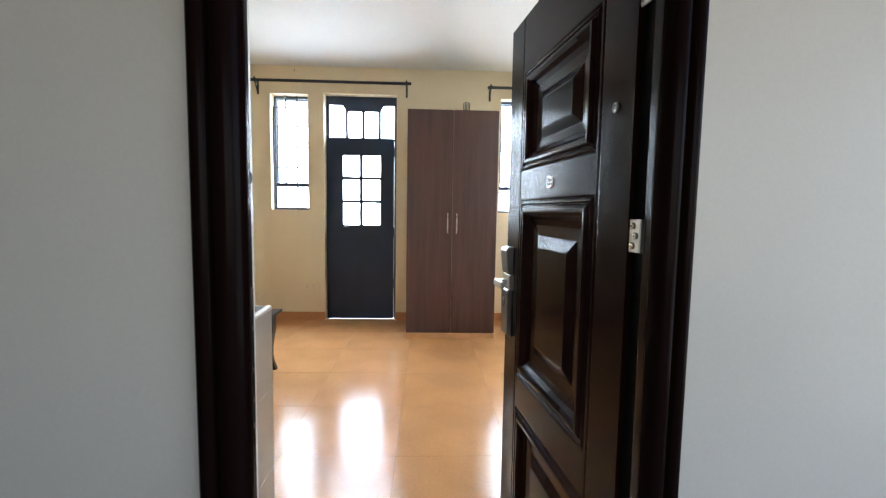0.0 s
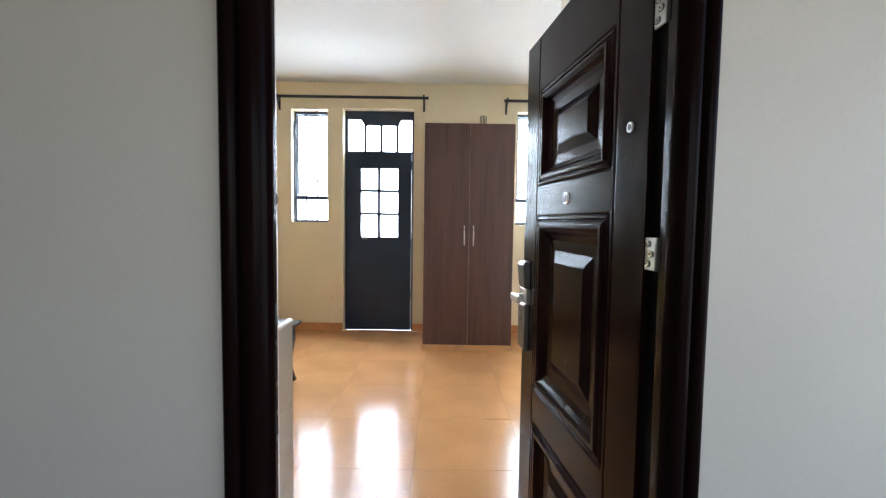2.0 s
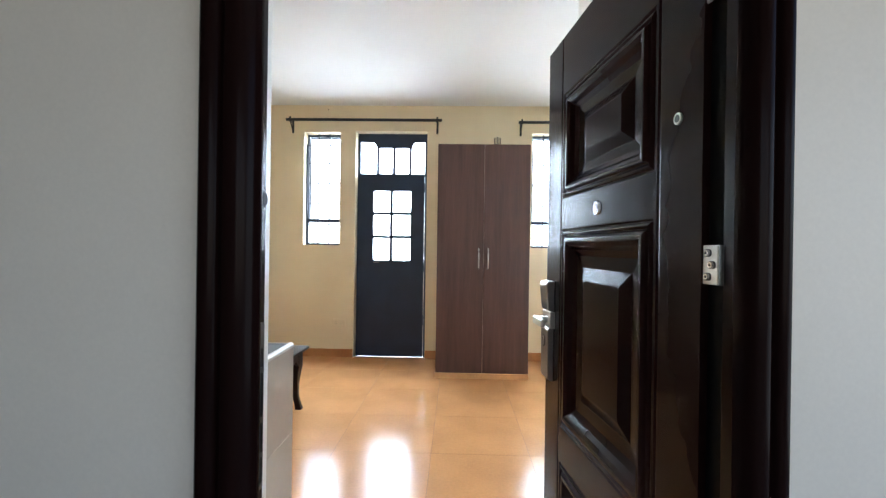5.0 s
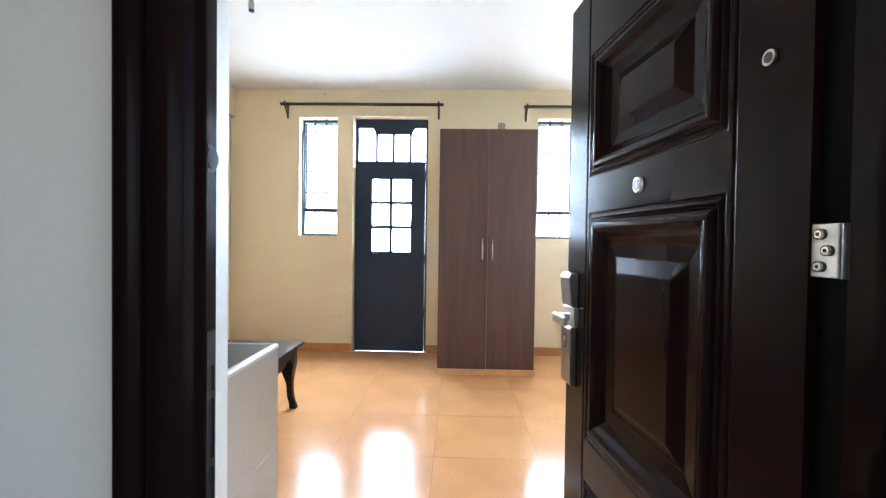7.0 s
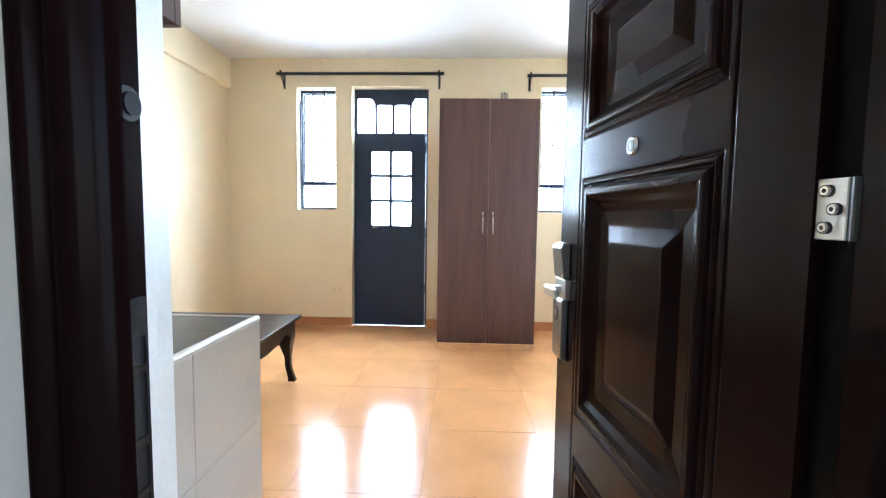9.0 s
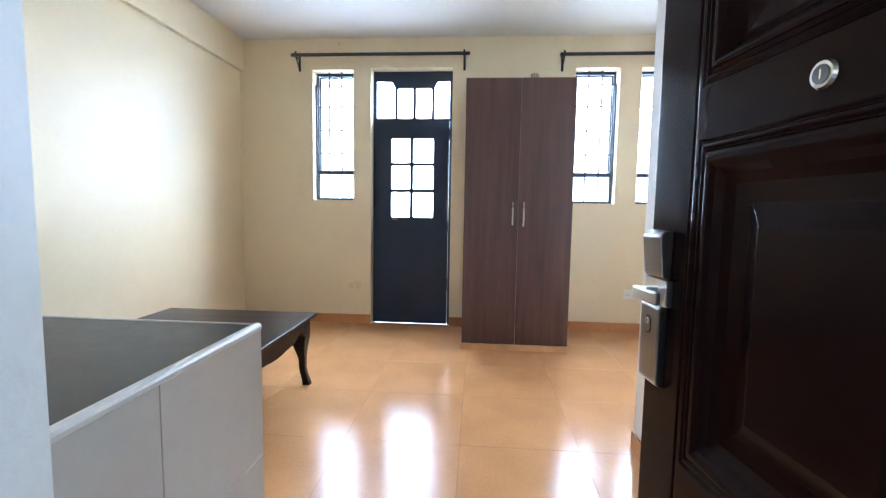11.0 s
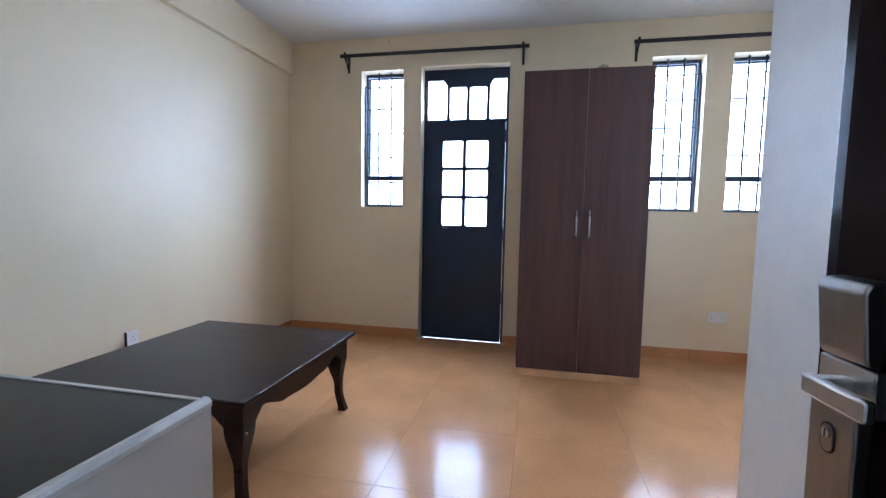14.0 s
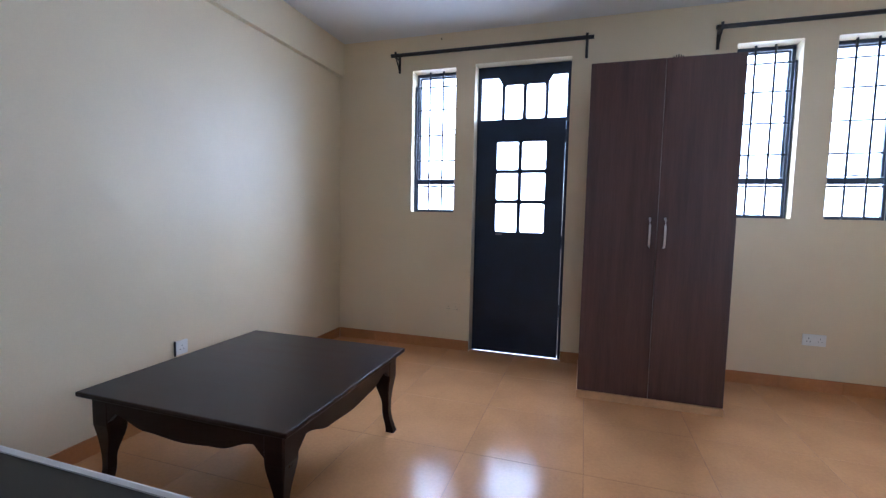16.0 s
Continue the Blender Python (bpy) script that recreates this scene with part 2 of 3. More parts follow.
wall_north = setting("wall_north", wall_sheet(bmesh.new(), ROOM_X0 - 0.15, ROOM_X1 + 0.2, -0.05, ROOM_TOP, [in_wall(a, b, SILL, HEAD) for a, b in WINDOWS] + [in_wall(*DOOR2)], 0.0, 0.2, "y"), CREAM, "cream painted wall with three narrow windows and a steel door")
setting("wall_west", box(bmesh.new(), ROOM_X0 - 0.15, ROOM_X0, FRONT_IN, 0.0, 0, ROOM_TOP), CREAM, "cream painted side wall behind the low table")
setting("beam_west", box(bmesh.new(), ROOM_X0, -1.312, FRONT_IN, 0.0, 2.553, ROOM_TOP, 0.004), CREAM, "shallow cream painted beam along the side wall")
setting("wall_east", wall_sheet(bmesh.new(), -2.40, 0.0, 0, ROOM_TOP, [(-0.959, -0.541, 1.272, 2.560)], ROOM_X1, ROOM_X1 + 0.2, "x"), CREAM, "cream painted wall with one narrow window")
bm = bmesh.new()
prism(bm, [(1.880, FRONT_IN), (2.030, FRONT_IN), (2.030, -2.40), (ROOM_X1, -2.40), (ROOM_X1, -2.25), (1.880, -2.25)], "z", 0, ROOM_TOP)
setting("wall_partition", bm, PLASTER, "pale painted partition wall beside the open entrance door")
wall_south = setting("wall_south", wall_sheet(bmesh.new(), -4.0, 4.0, 0, ROOM_TOP, [(0.784, 1.631, 0.0, 2.02)], FRONT_OUT, FRONT_IN, "y"), CORRIDOR, "off-white painted corridor wall around the entrance door")
bm = bmesh.new()
prism(bm, [(0.7845, -4.327), (0.823, -4.327), (0.825, -4.295), (0.7965, -4.191), (0.7845, -4.191)], "z", 0, 2.019)
prism(bm, [(1.6305, -4.327), (1.585, -4.327), (1.585, -4.303), (1.6305, -4.278)], "z", 0, 2.019)
part("door_reveal", bm, PLASTER, wall_south, "rough white plaster reveal")
setting("ceiling", box(bmesh.new(), ROOM_X0 - 0.15, ROOM_X1 + 0.2, FRONT_OUT, 0.2, ROOM_TOP, ROOM_TOP + 0.15), CEILING, "white painted ceiling")
setting("floor_corridor", box(bmesh.new(), -4.0, 4.0, -6.40, FRONT_OUT, -0.12, -0.002), CEMENT, "grey cement corridor floor")
setting("ceiling_corridor", box(bmesh.new(), -4.0, 4.0, -6.40, FRONT_OUT, ROOM_TOP, ROOM_TOP + 0.15), CEILING, "white painted corridor ceiling")
# Unseen wall behind the viewpoint; its opening is made up to admit light.
setting("wall_corridor", wall_sheet(bmesh.new(), -4.0, 4.0, 0, ROOM_TOP, [(0.9, 3.3, 0.95, 2.0)], -6.40, -6.25, "y"), CORRIDOR, "off-white painted unseen corridor wall with an opening added for light")
setting("wall_corridor_end", box(bmesh.new(), -4.15, -4.0, -6.40, FRONT_OUT, 0, ROOM_TOP), CORRIDOR, "off-white painted corridor end wall")
setting("ground", box(bmesh.new(), -400, 400, -400, 400, -3.4, -3.2), GROUND, "dry earth ground outside the building")

# ---- entrance door frame ----
JAMB = [(0.7500, -4.3275), (0.7500, -4.3430), (0.7550, -4.3480), (0.7690, -4.3490), (0.7770, -4.3440), (0.7810, -4.3380), (0.7860, -4.3440), (0.7950, -4.3500), (0.8110, -4.3500), (0.8230, -4.3450), (0.8310, -4.3350), (0.8370, -4.3250), (0.8370, -4.3140), (0.8255, -4.3100), (0.8255, -4.2750), (0.8120, -4.2750), (0.8120, -4.3275)]
frame_1 = thing("door_frame", Matrix.Identity(4), "dark brown enamelled steel door frame", "door frame", kind="structure")
rolled(part("jamb", prism(bmesh.new(), JAMB, "z", 0, 2.05), FRAME, frame_1))
RJAMB = [(1.632 - (x - 0.750) * 0.78, y) for x, y in JAMB]
rolled(part("jamb", prism(bmesh.new(), RJAMB, "z", 0, 2.05), FRAME, frame_1))
HEADER = [(y, 2.800 - x) for x, y in JAMB]
rolled(part("head", prism(bmesh.new(), HEADER, "x", 0.750, 1.632), FRAME, frame_1))
bm = bmesh.new()
rod(bm, (0.8255, -4.291, 1.330), (0.8305, -4.291, 1.330), 0.012, 16)
part("buffer", bm, GREY_PLASTIC, frame_1, "round grey rubber door buffer")
bm = bmesh.new()
rod(bm, (0.8254, -4.291, 1.330), (0.8262, -4.291, 1.330), 0.018, 18)
part("buffer_seat", bm, BLACK, frame_1)
# Black sheet added behind the slots in place of the shade inside them.
part("strike_slot_shade", box(bmesh.new(), 0.8254, 0.8260, -4.303, -4.281, 0.857, 1.123), BLACK, frame_1)
STRIKE = [rounded(-4.304, -4.280, 0.855, 1.128, 0.004)]
bm = bmesh.new()
plate(bm, STRIKE[0], [rounded(-4.301, -4.283, a, b, 0.003) for a, b in ((0.865, 0.908), (0.916, 0.964), (0.974, 1.046), (1.055, 1.086))], 0.0, 0.002)
bmesh.ops.transform(bm, matrix=Matrix(((0, 1, 0, 0.8262), (1, 0, 0, 0), (0, 0, 1, 0), (0, 0, 0, 1))), verts=bm.verts[:])
part("strike_plate", bm, STRIKE_STEEL, frame_1, "scratched dark metal strike plate with slots")

# ---- entrance door leaf, standing open ----
HINGE = Matrix(((-0.113, -0.9936, 0, 1.566), (0.9936, -0.113, 0, -4.2667), (0, 0, 1, 0), (0, 0, 0, 1)))
door_1 = thing("door_1", HINGE, "open dark brown panelled steel entrance door", "door", kind="structure")
LEVER_END = 0.720
S0, S1, S2, LEAF_TOP, LEAF_BOTTOM = 0.036, 0.858, 0.912, 1.943, 0.012
P0, P1 = 0.184, 0.708
PANELS = [(1.418, 1.755, 0.80), (0.686, 1.320, 1.0), (0.115, 0.572, 0.92)]
STEPS = [(0.004, -0.004), (0.008, 0.0), (0.014, 0.003), (0.019, -0.003), (0.025, 0.003), (0.032, 0.007), (0.042, 0.007), (0.054, 0.001), (0.066, -0.010), (0.084, -0.018), (0.118, -0.021), (0.155, -0.0065)]
GROOVES = (0.168, 0.724)


def door_leaf(bm):
    """The pressed front sheet with three raised panels between two upright grooves, folded round the edges."""
    cols = [(S0, 0)]
    for g in GROOVES:
        cols += [(g - 0.004, 0), (g, -0.003), (g + 0.004, 0)]
        if g == GROOVES[0]:
            cols += [(P0, 0), (P1, 0)]
    cols.append((S1, 0))
    zs = sorted({LEAF_BOTTOM, LEAF_TOP, *[p[0] for p in PANELS], *[p[1] for p in PANELS]})
    for (sa, ya), (sb, yb) in zip(cols, cols[1:]):
        for za, zb in zip(zs, zs[1:]):
            if sa == P0 and any(p[0] == za for p in PANELS):
                continue
            bm.faces.new([bm.verts.new(p) for p in ((sa, ya, za), (sb, yb, za), (sb, yb, zb), (sa, ya, zb))])
    for c, d, size in PANELS:
        rings = []
        for inset, y in [(0, 0), *STEPS]:
            k = inset * size if inset > 0.03 else inset
            rings.append([bm.verts.new(p) for p in ((P0 + inset, y, c + k), (P1 - inset, y, c + k), (P1 - inset, y, d - k), (P0 + inset, y, d - k))])
        for r, q in zip(rings, rings[1:]):
            for k in range(4):
                bm.faces.new((r[k], r[(k + 1) % 4], q[(k + 1) % 4], q[k]))
        bm.faces.new(rings[-1])
    lip = [(S1, 0.0), (S1, -0.020), (S2, -0.026), (S2, -0.062), (S0, -0.062), (S0, 0.0)]
    low, high = [bm.verts.new((s, y, LEAF_BOTTOM)) for s, y in lip], [bm.verts.new((s, y, LEAF_TOP)) for s, y in lip]
    for k in range(5):
        bm.faces.new((low[k], low[k + 1], high[k + 1], high[k]))
    bm.faces.new(low)
    bm.faces.new(high)
    bmesh.ops.remove_doubles(bm, verts=bm.verts[:], dist=0.0004)
    bmesh.ops.recalc_face_normals(bm, faces=bm.faces[:])
    return bm


leaf = part("leaf", door_leaf(bmesh.new()), LEAF, door_1)
soft = leaf.modifiers.new("edges", "BEVEL")
soft.width, soft.segments, soft.limit_method, soft.angle_limit = 0.0022, 2, "ANGLE", radians(20)

# peephole, cylinder lock, handle plates and lever, hinges
bm = bmesh.new()
rod(bm, (0.103, -0.001, 1.501), (0.103, 0.004, 1.501), 0.0112, 20)
peep = part("peephole", bm, CHROME, door_1, "small chrome door viewer")
bm = bmesh.new()
rod(bm, (0.103, 0.0035, 1.501), (0.103, 0.0048, 1.501), 0.0075, 16)
part("lens", bm, BLACK, peep)
bm = bmesh.new()
rod(bm, (0.450, -0.001, 1.366), (0.450, 0.005, 1.366), 0.020, 24, 0.017)
lock = part("cylinder_lock", bm, CHROME, door_1, "round chrome cylinder lock")
bm = bmesh.new()
rod(bm, (0.450, 0.0045, 1.366), (0.450, 0.0062, 1.366), 0.0125, 20)
part("core", bm, DARK_STEEL, lock)
bm = bmesh.new()
box(bm, 0.4488, 0.4512, 0.006, 0.0066, 1.360, 1.372)
part("keyway", bm, CHROME, lock)
bm = bmesh.new()
prism(bm, [(0.0, 1.044), (0.018, 1.046), (0.022, 1.054), (0.030, 1.134), (0.024, 1.145), (0.0, 1.148)], "x", 0.774, 0.848)
bmesh.ops.bevel(bm, geom=bm.edges[:], offset=0.0035, segments=2, affect="EDGES", profile=0.5)
part("upper_plate", bm, PEWTER, door_1, "brushed steel lock cover")
bm = bmesh.new()
prism(bm, [(0.0, 0.806), (0.014, 0.81), (0.019, 0.818), (0.021, 0.98), (0.016, 0.988), (0.0, 0.99)], "x", 0.781, 0.855)
bmesh.ops.bevel(bm, geom=bm.edges[:], offset=0.003, segments=2, affect="EDGES", profile=0.5)
lower = part("lower_plate", bm, PEWTER, door_1, "brushed steel lock plate with keyhole")
bm = bmesh.new()
plate(bm, rounded(0.808, 0.832, 0.92, 0.96, 0.0115, 6), [], 0.0195, 0.0216)
part("key_recess", bm, BLACK, lower)
bm = bmesh.new()
plate(bm, rounded(0.8105, 0.8295, 0.9225, 0.9575, 0.0092, 6), [], 0.0214, 0.0226)
part("key_cylinder", bm, PEWTER, lower, "worn metal key cylinder")
bm = bmesh.new()
rod(bm, (0.82, 0.022, 0.947), (0.82, 0.0250, 0.947), 0.0066, 16)
part("key_core", bm, CHROME, lower)
bm = bmesh.new()
box(bm, 0.8188, 0.8212, 0.0248, 0.0254, 0.941, 0.952)
part("keyhole", bm, BLACK, lower)
bm = bmesh.new()
box(bm, 0.766, 0.852, 0.0, 0.016, 0.987, 1.043, 0.002)
box(bm, 0.794, 0.815, 0.012, 0.063, 1.003, 1.025, 0.004, 2)
box(bm, LEVER_END, 0.815, 0.050, 0.064, 1.001, 1.027, 0.004, 2)
part("lever", bm, CHROME, door_1, "chrome lever handle")


def hinge_plate(z):
    bm = bmesh.new()
    box(bm, 0.000, 0.036, -0.008, -0.003, z - 0.033, z + 0.033, 0.0012)
    h = part("hinge", bm, HINGE_STEEL, door_1, "silver steel door hinge with three screws")
    bm = bmesh.new()
    rod(bm, (-0.006, -0.009, z - 0.033), (-0.006, -0.009, z + 0.033), 0.0065, 14)
    # Knuckle coloured dark to hold the shade on this side of the hinge.
    part("knuckle", bm, DARK_STEEL, h)
    for s, dz in ((0.0235, 0.020), (0.0135, 0.0), (0.0235, -0.020)):
        b2 = bmesh.new()
        plate(b2, rounded(s - 0.0095, s + 0.0095, z + dz - 0.0066, z + dz + 0.0066, 0.0062, 5), [], -0.0032, -0.0025)
        part("slot", b2, BLACK, h)
        b2 = bmesh.new()
        rod(b2, (s, -0.003, z + dz), (s, 0.0012, z + dz), 0.0062, 14, 0.0050)
        screw = part("screw", b2, CHROME, h)
        b2 = bmesh.new()
        rod(b2, (s, 0.001, z + dz), (s, 0.0015, z + dz), 0.0026, 6)
        part("recess", b2, BLACK, h)


for z in (1.232, 1.711):
    hinge_plate(z)
# Box put into the hinge-side gap; its black stands in for shade.
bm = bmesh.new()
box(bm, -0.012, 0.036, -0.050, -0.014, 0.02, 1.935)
part("hinge_gap_shade", bm, GAP_SHADE, door_1, "black filler standing for the shade in the hinge-side gap")

# ---- far steel door ----
door_2 = thing("door_2", NORTH, "dark blue steel door with six panes and a fanlight", "door", kind="structure")
DY0, DY1 = 0.120, 0.155
fan = [
    [(0.004, 2.087), (0.183, 2.087), (0.187, 2.092), (0.187, 2.387), (0.151, 2.448), (0.004, 2.45)],
    rounded(0.213, 0.371, 2.087, 2.383, 0.02),
    rounded(0.4, 0.558, 2.087, 2.383, 0.02),
    [(0.737, 2.087), (0.737, 2.45), (0.618, 2.448), (0.586, 2.392), (0.586, 2.092), (0.59, 2.087)],
]
bm = bmesh.new()
plate(bm, [(-0.029, 2.06), (0.769, 2.06), (0.769, 2.544), (-0.029, 2.544)], fan, DY0, DY1)
fanlight = part("fanlight", bm, NAVY, door_2, "steel fanlight with four shaped panes")
bm = bmesh.new()
box(bm, -0.029, -0.021, DY0, DY1 + 0.02, -0.04, 2.06)
part("jamb", bm, NAVY, door_2)
bm = bmesh.new()
box(bm, 0.7408, 0.769, DY0 + 0.02, DY1 + 0.02, -0.04, 2.06)
part("jamb", bm, NAVY, door_2)
cols, rows_ = ((0.156, 0.347), (0.378, 0.583)), ((1.097, 1.351), (1.381, 1.618), (1.647, 1.891))
panes = [rounded(a, b, c, d, 0.016) for a, b in cols for c, d in rows_]
bm = bmesh.new()
plate(bm, [(-0.0203, -0.002), (0.737, -0.002), (0.737, 2.0592), (-0.0203, 2.0592)], panes, DY0 - 0.004, DY1)
leaf_2 = part("leaf", bm, NAVY, door_2)
for loop in panes:
    us, zs = [p[0] for p in loop], [p[1] for p in loop]
    bm = bmesh.new()
    outer = rounded(min(us) - 0.012, max(us) + 0.012, min(zs) - 0.012, max(zs) + 0.012, 0.018)
    plate(bm, outer, [loop], DY0 - 0.010, DY0 - 0.004)
    part("glazing_bead", bm, NAVY, leaf_2)
for loop, owner in [(p, leaf_2) for p in panes] + [(p, fanlight) for p in fan]:
    us, zs = [p[0] for p in loop], [p[1] for p in loop]
    bm = bmesh.new()
    box(bm, min(us) - 0.006, max(us) + 0.006, DY0 + 0.018, DY0 + 0.022, min(zs) - 0.006, max(zs) + 0.006)
    part("pane", bm, GLASS, owner).visible_shadow = False
bm = bmesh.new()
rod(bm, (0.165, DY0 - 0.012, 1.076), (0.225, DY0 - 0.012, 1.076), 0.006, 8)
part("bolt", bm, PEWTER, leaf_2, "small worn sliding bolt")

for z in (0.42, 1.02, 1.93):
    bm = bmesh.new()
    box(bm, 0.7372, 0.7406, DY0 + 0.012, DY1 - 0.004, z - 0.055, z + 0.055, 0.002)
    rod(bm, (0.739, DY0 - 0.002, z - 0.055), (0.739, DY0 + 0.004, z + 0.055), 0.007, 10)
    part("hinge", bm, NAVY, door_2)

# ---- windows ----


def window(name, x0, x1, label, m=NORTH):
    w = thing(name, m, label, "window", kind="structure")
    y0, y1 = 0.125, 0.155

    def member(nm, a, b, c, d, ya=y0, yb=y1):
        return part(nm, box(bmesh.new(), a, b, ya, yb, c, d, 0.003), STEEL_PAINT, w)
    member("frame_side", x0 + 0.001, x0 + 0.022, SILL, HEAD)
    member("frame_side", x1 - 0.022, x1 - 0.001, SILL, HEAD)
    member("frame_head", x0 + 0.022, x1 - 0.022, HEAD - 0.028, HEAD)
    member("frame_bottom", x0 + 0.022, x1 - 0.022, SILL, SILL + 0.026)
    member("transom", x0 + 0.022, x1 - 0.022, 1.520, 1.566)
    member("sash_side", x0 + 0.026, x0 + 0.040, 1.570, HEAD - 0.032, y0 + 0.008, y1 + 0.012)
    member("sash_side", x1 - 0.040, x1 - 0.026, 1.570, HEAD - 0.032, y0 + 0.008, y1 + 0.012)
    member("sash_head", x0 + 0.040, x1 - 0.040, HEAD - 0.046, HEAD - 0.032, y0 + 0.008, y1 + 0.012)
    bm = bmesh.new()
    box(bm, x0 + 0.038, x1 - 0.038, 0.148, 0.152, 1.566, HEAD - 0.05)
    part("pane", bm, GLASS, w).visible_shadow = False
    bm = bmesh.new()
    box(bm, x0 + 0.022, x1 - 0.022, 0.148, 0.152, SILL + 0.026, 1.520)
    part("pane", bm, GLASS, w).visible_shadow = False
    crossings = (2.400, 2.195, 1.965, 1.735, 1.500)
    for x, top in ((x0 + 0.010, 2.400), (x0 + (x1 - x0) * 0.345, HEAD + 0.002), (x0 + (x1 - x0) * 0.655, HEAD + 0.002), (x1 - 0.010, 2.400)):
        bm = bmesh.new()
        rod(bm, (x, 0.085, SILL - 0.002), (x, 0.085, top), 0.0085, 8)
        for z in crossings:
            bmesh.ops.create_icosphere(bm, subdivisions=1, radius=0.0105, matrix=Matrix.Translation((x, 0.087, z)))
        part("burglar_bar", bm, STEEL_PAINT, w, smooth=True)
    for z in crossings:
        bm = bmesh.new()
        rod(bm, (x0 - 0.002, 0.094, z), (x1 + 0.002, 0.094, z), 0.0066, 8)
        part("cross_bar", bm, STEEL_PAINT, w)
    bm = bmesh.new()
    rod(bm, (x1 - 0.045, 0.118, 2.02), (x1 - 0.10, 0.085, 2.00), 0.005, 8)
    rod(bm, (x1 - 0.045, 0.128, 2.02), (x1 - 0.045, 0.108, 2.02), 0.008, 8)
    part("handle", bm, STEEL_PAINT, w, "small casement handle")
    bm = bmesh.new()
    rod(bm, (x0 + 0.06, 0.112, 1.585), (x1 - 0.12, 0.112, 1.578), 0.005, 8)
    part("stay", bm, STEEL_PAINT, w, "casement stay bar")
    return w


window("window_1", *WINDOWS[0], "narrow blue-black steel window with burglar bars")
window("window_2", *WINDOWS[1], "narrow steel window with burglar bars behind the wardrobe")
window("window_3", *WINDOWS[2], "narrow blue-black steel window with burglar bars")

window("window_4", 0.510, 0.920, "narrow steel window with burglar bars in the side wall", EAST @ NORTH)

# ---- curtain rods ----


def curtain_rod(x0, x1, z, ends):
    c = thing("curtain_rod", NORTH, "dark metal curtain rod on two wall brackets", "curtain rod", "curtain rods")
    bm = bmesh.new()
    rod(bm, (x0, -0.09, z), (x1, -0.09, z), 0.016, 14)
    part("pole", bm, ROD, c, smooth=False)
    for x in ends:
        bm = bmesh.new()
        box(bm, x - 0.011, x + 0.011, -0.006, 0.0, z - 0.13, z + 0.03, 0.002)
        box(bm, x - 0.010, x + 0.010, -0.105, -0.004, z - 0.022, z - 0.012, 0.002)
        box(bm, x - 0.010, x + 0.010, -0.108, -0.100, z - 0.020, z + 0.030, 0.002)
        rod(bm, (x, -0.100, z - 0.020), (x, -0.052, z - 0.060), 0.006, 8)
        rod(bm, (x, -0.052, z - 0.060), (x, -0.004, z - 0.125), 0.006, 8)
        part("bracket", bm, ROD, c)
    return c


curtain_rod(-0.785, 0.932, 2.645, (-0.738, 0.880))
curtain_rod(1.765, 3.180, 2.628, (1.800, 3.130))

# ---- wardrobe ----
wardrobe = thing("wardrobe", pose(1.408, -0.431, 0), "tall brown wood-grain wardrobe with two closed doors", "wardrobe")
WX, WF, WB, WT = 0.446, -0.300, 0.380, 2.262
bm = bmesh.new()
box(bm, -WX, -WX + 0.018, WF + 0.020, WB, 0.05, WT - 0.018, 0.0012)
part("side_panel", bm, BOARD, wardrobe)
bm = bmesh.new()
box(bm, WX - 0.018, WX, WF + 0.020, WB, 0.05, WT - 0.018, 0.0012)
part("side_panel", bm, BOARD, wardrobe)
part("top_panel", box(bmesh.new(), -WX, WX, WF + 0.020, WB, WT - 0.018, WT, 0.0012), BOARD, wardrobe)
part("back_panel", box(bmesh.new(), -WX + 0.018, WX - 0.018, WB - 0.006, WB - 0.001, 0.05, WT - 0.018), BOARD, wardrobe)
part("plinth", box(bmesh.new(), -WX - 0.007, WX + 0.004, WF - 0.010, WB, 0.0, 0.050, 0.0015), EDGE, wardrobe, "pale unfinished plinth board")
for a, b, h in ((-WX, 0.002, -0.043), (0.006, WX, 0.048)):
    d = part("door", box(bmesh.new(), a, b, WF, WF + 0.018, 0.052, WT + 0.001, 0.0016), BOARD, wardrobe)
    part("edge_strip", box(bmesh.new(), b - 0.0008 if h < 0 else a - 0.0008, b + 0.0008 if h < 0 else a + 0.0008, WF + 0.001, WF + 0.017, 0.054, WT - 0.002), SEAM, d, "thin pale edging strip")
    bm = bmesh.new()
    pts = [(h, WF - 0.0, 1.065), (h, WF - 0.022, 1.078), (h, WF - 0.030, 1.115), (h, WF - 0.032, 1.16), (h, WF - 0.030, 1.205), (h, WF - 0.022, 1.242), (h, WF - 0.0, 1.255)]
    tube(bm, pts, 0.0068, 10)
    part("handle", bm, CHROME, d, "bowed satin metal pull handle", smooth=True)

# ---- low table ----
TX0, TX1, TY0, TY1, TZ = -1.040, 0.008, -2.640, -1.568, 0.478
table = thing("low_table", pose((TX0 + TX1) / 2, (TY0 + TY1) / 2, 0), "low dark mahogany table with shaped apron and cabriole legs", "table")
HX, HY = (TX1 - TX0) / 2, (TY1 - TY0) / 2
top = part("tabletop", box(bmesh.new(), -HX, HX, -HY, HY, TZ - 0.022, TZ, 0.006, 2), WOOD, table)


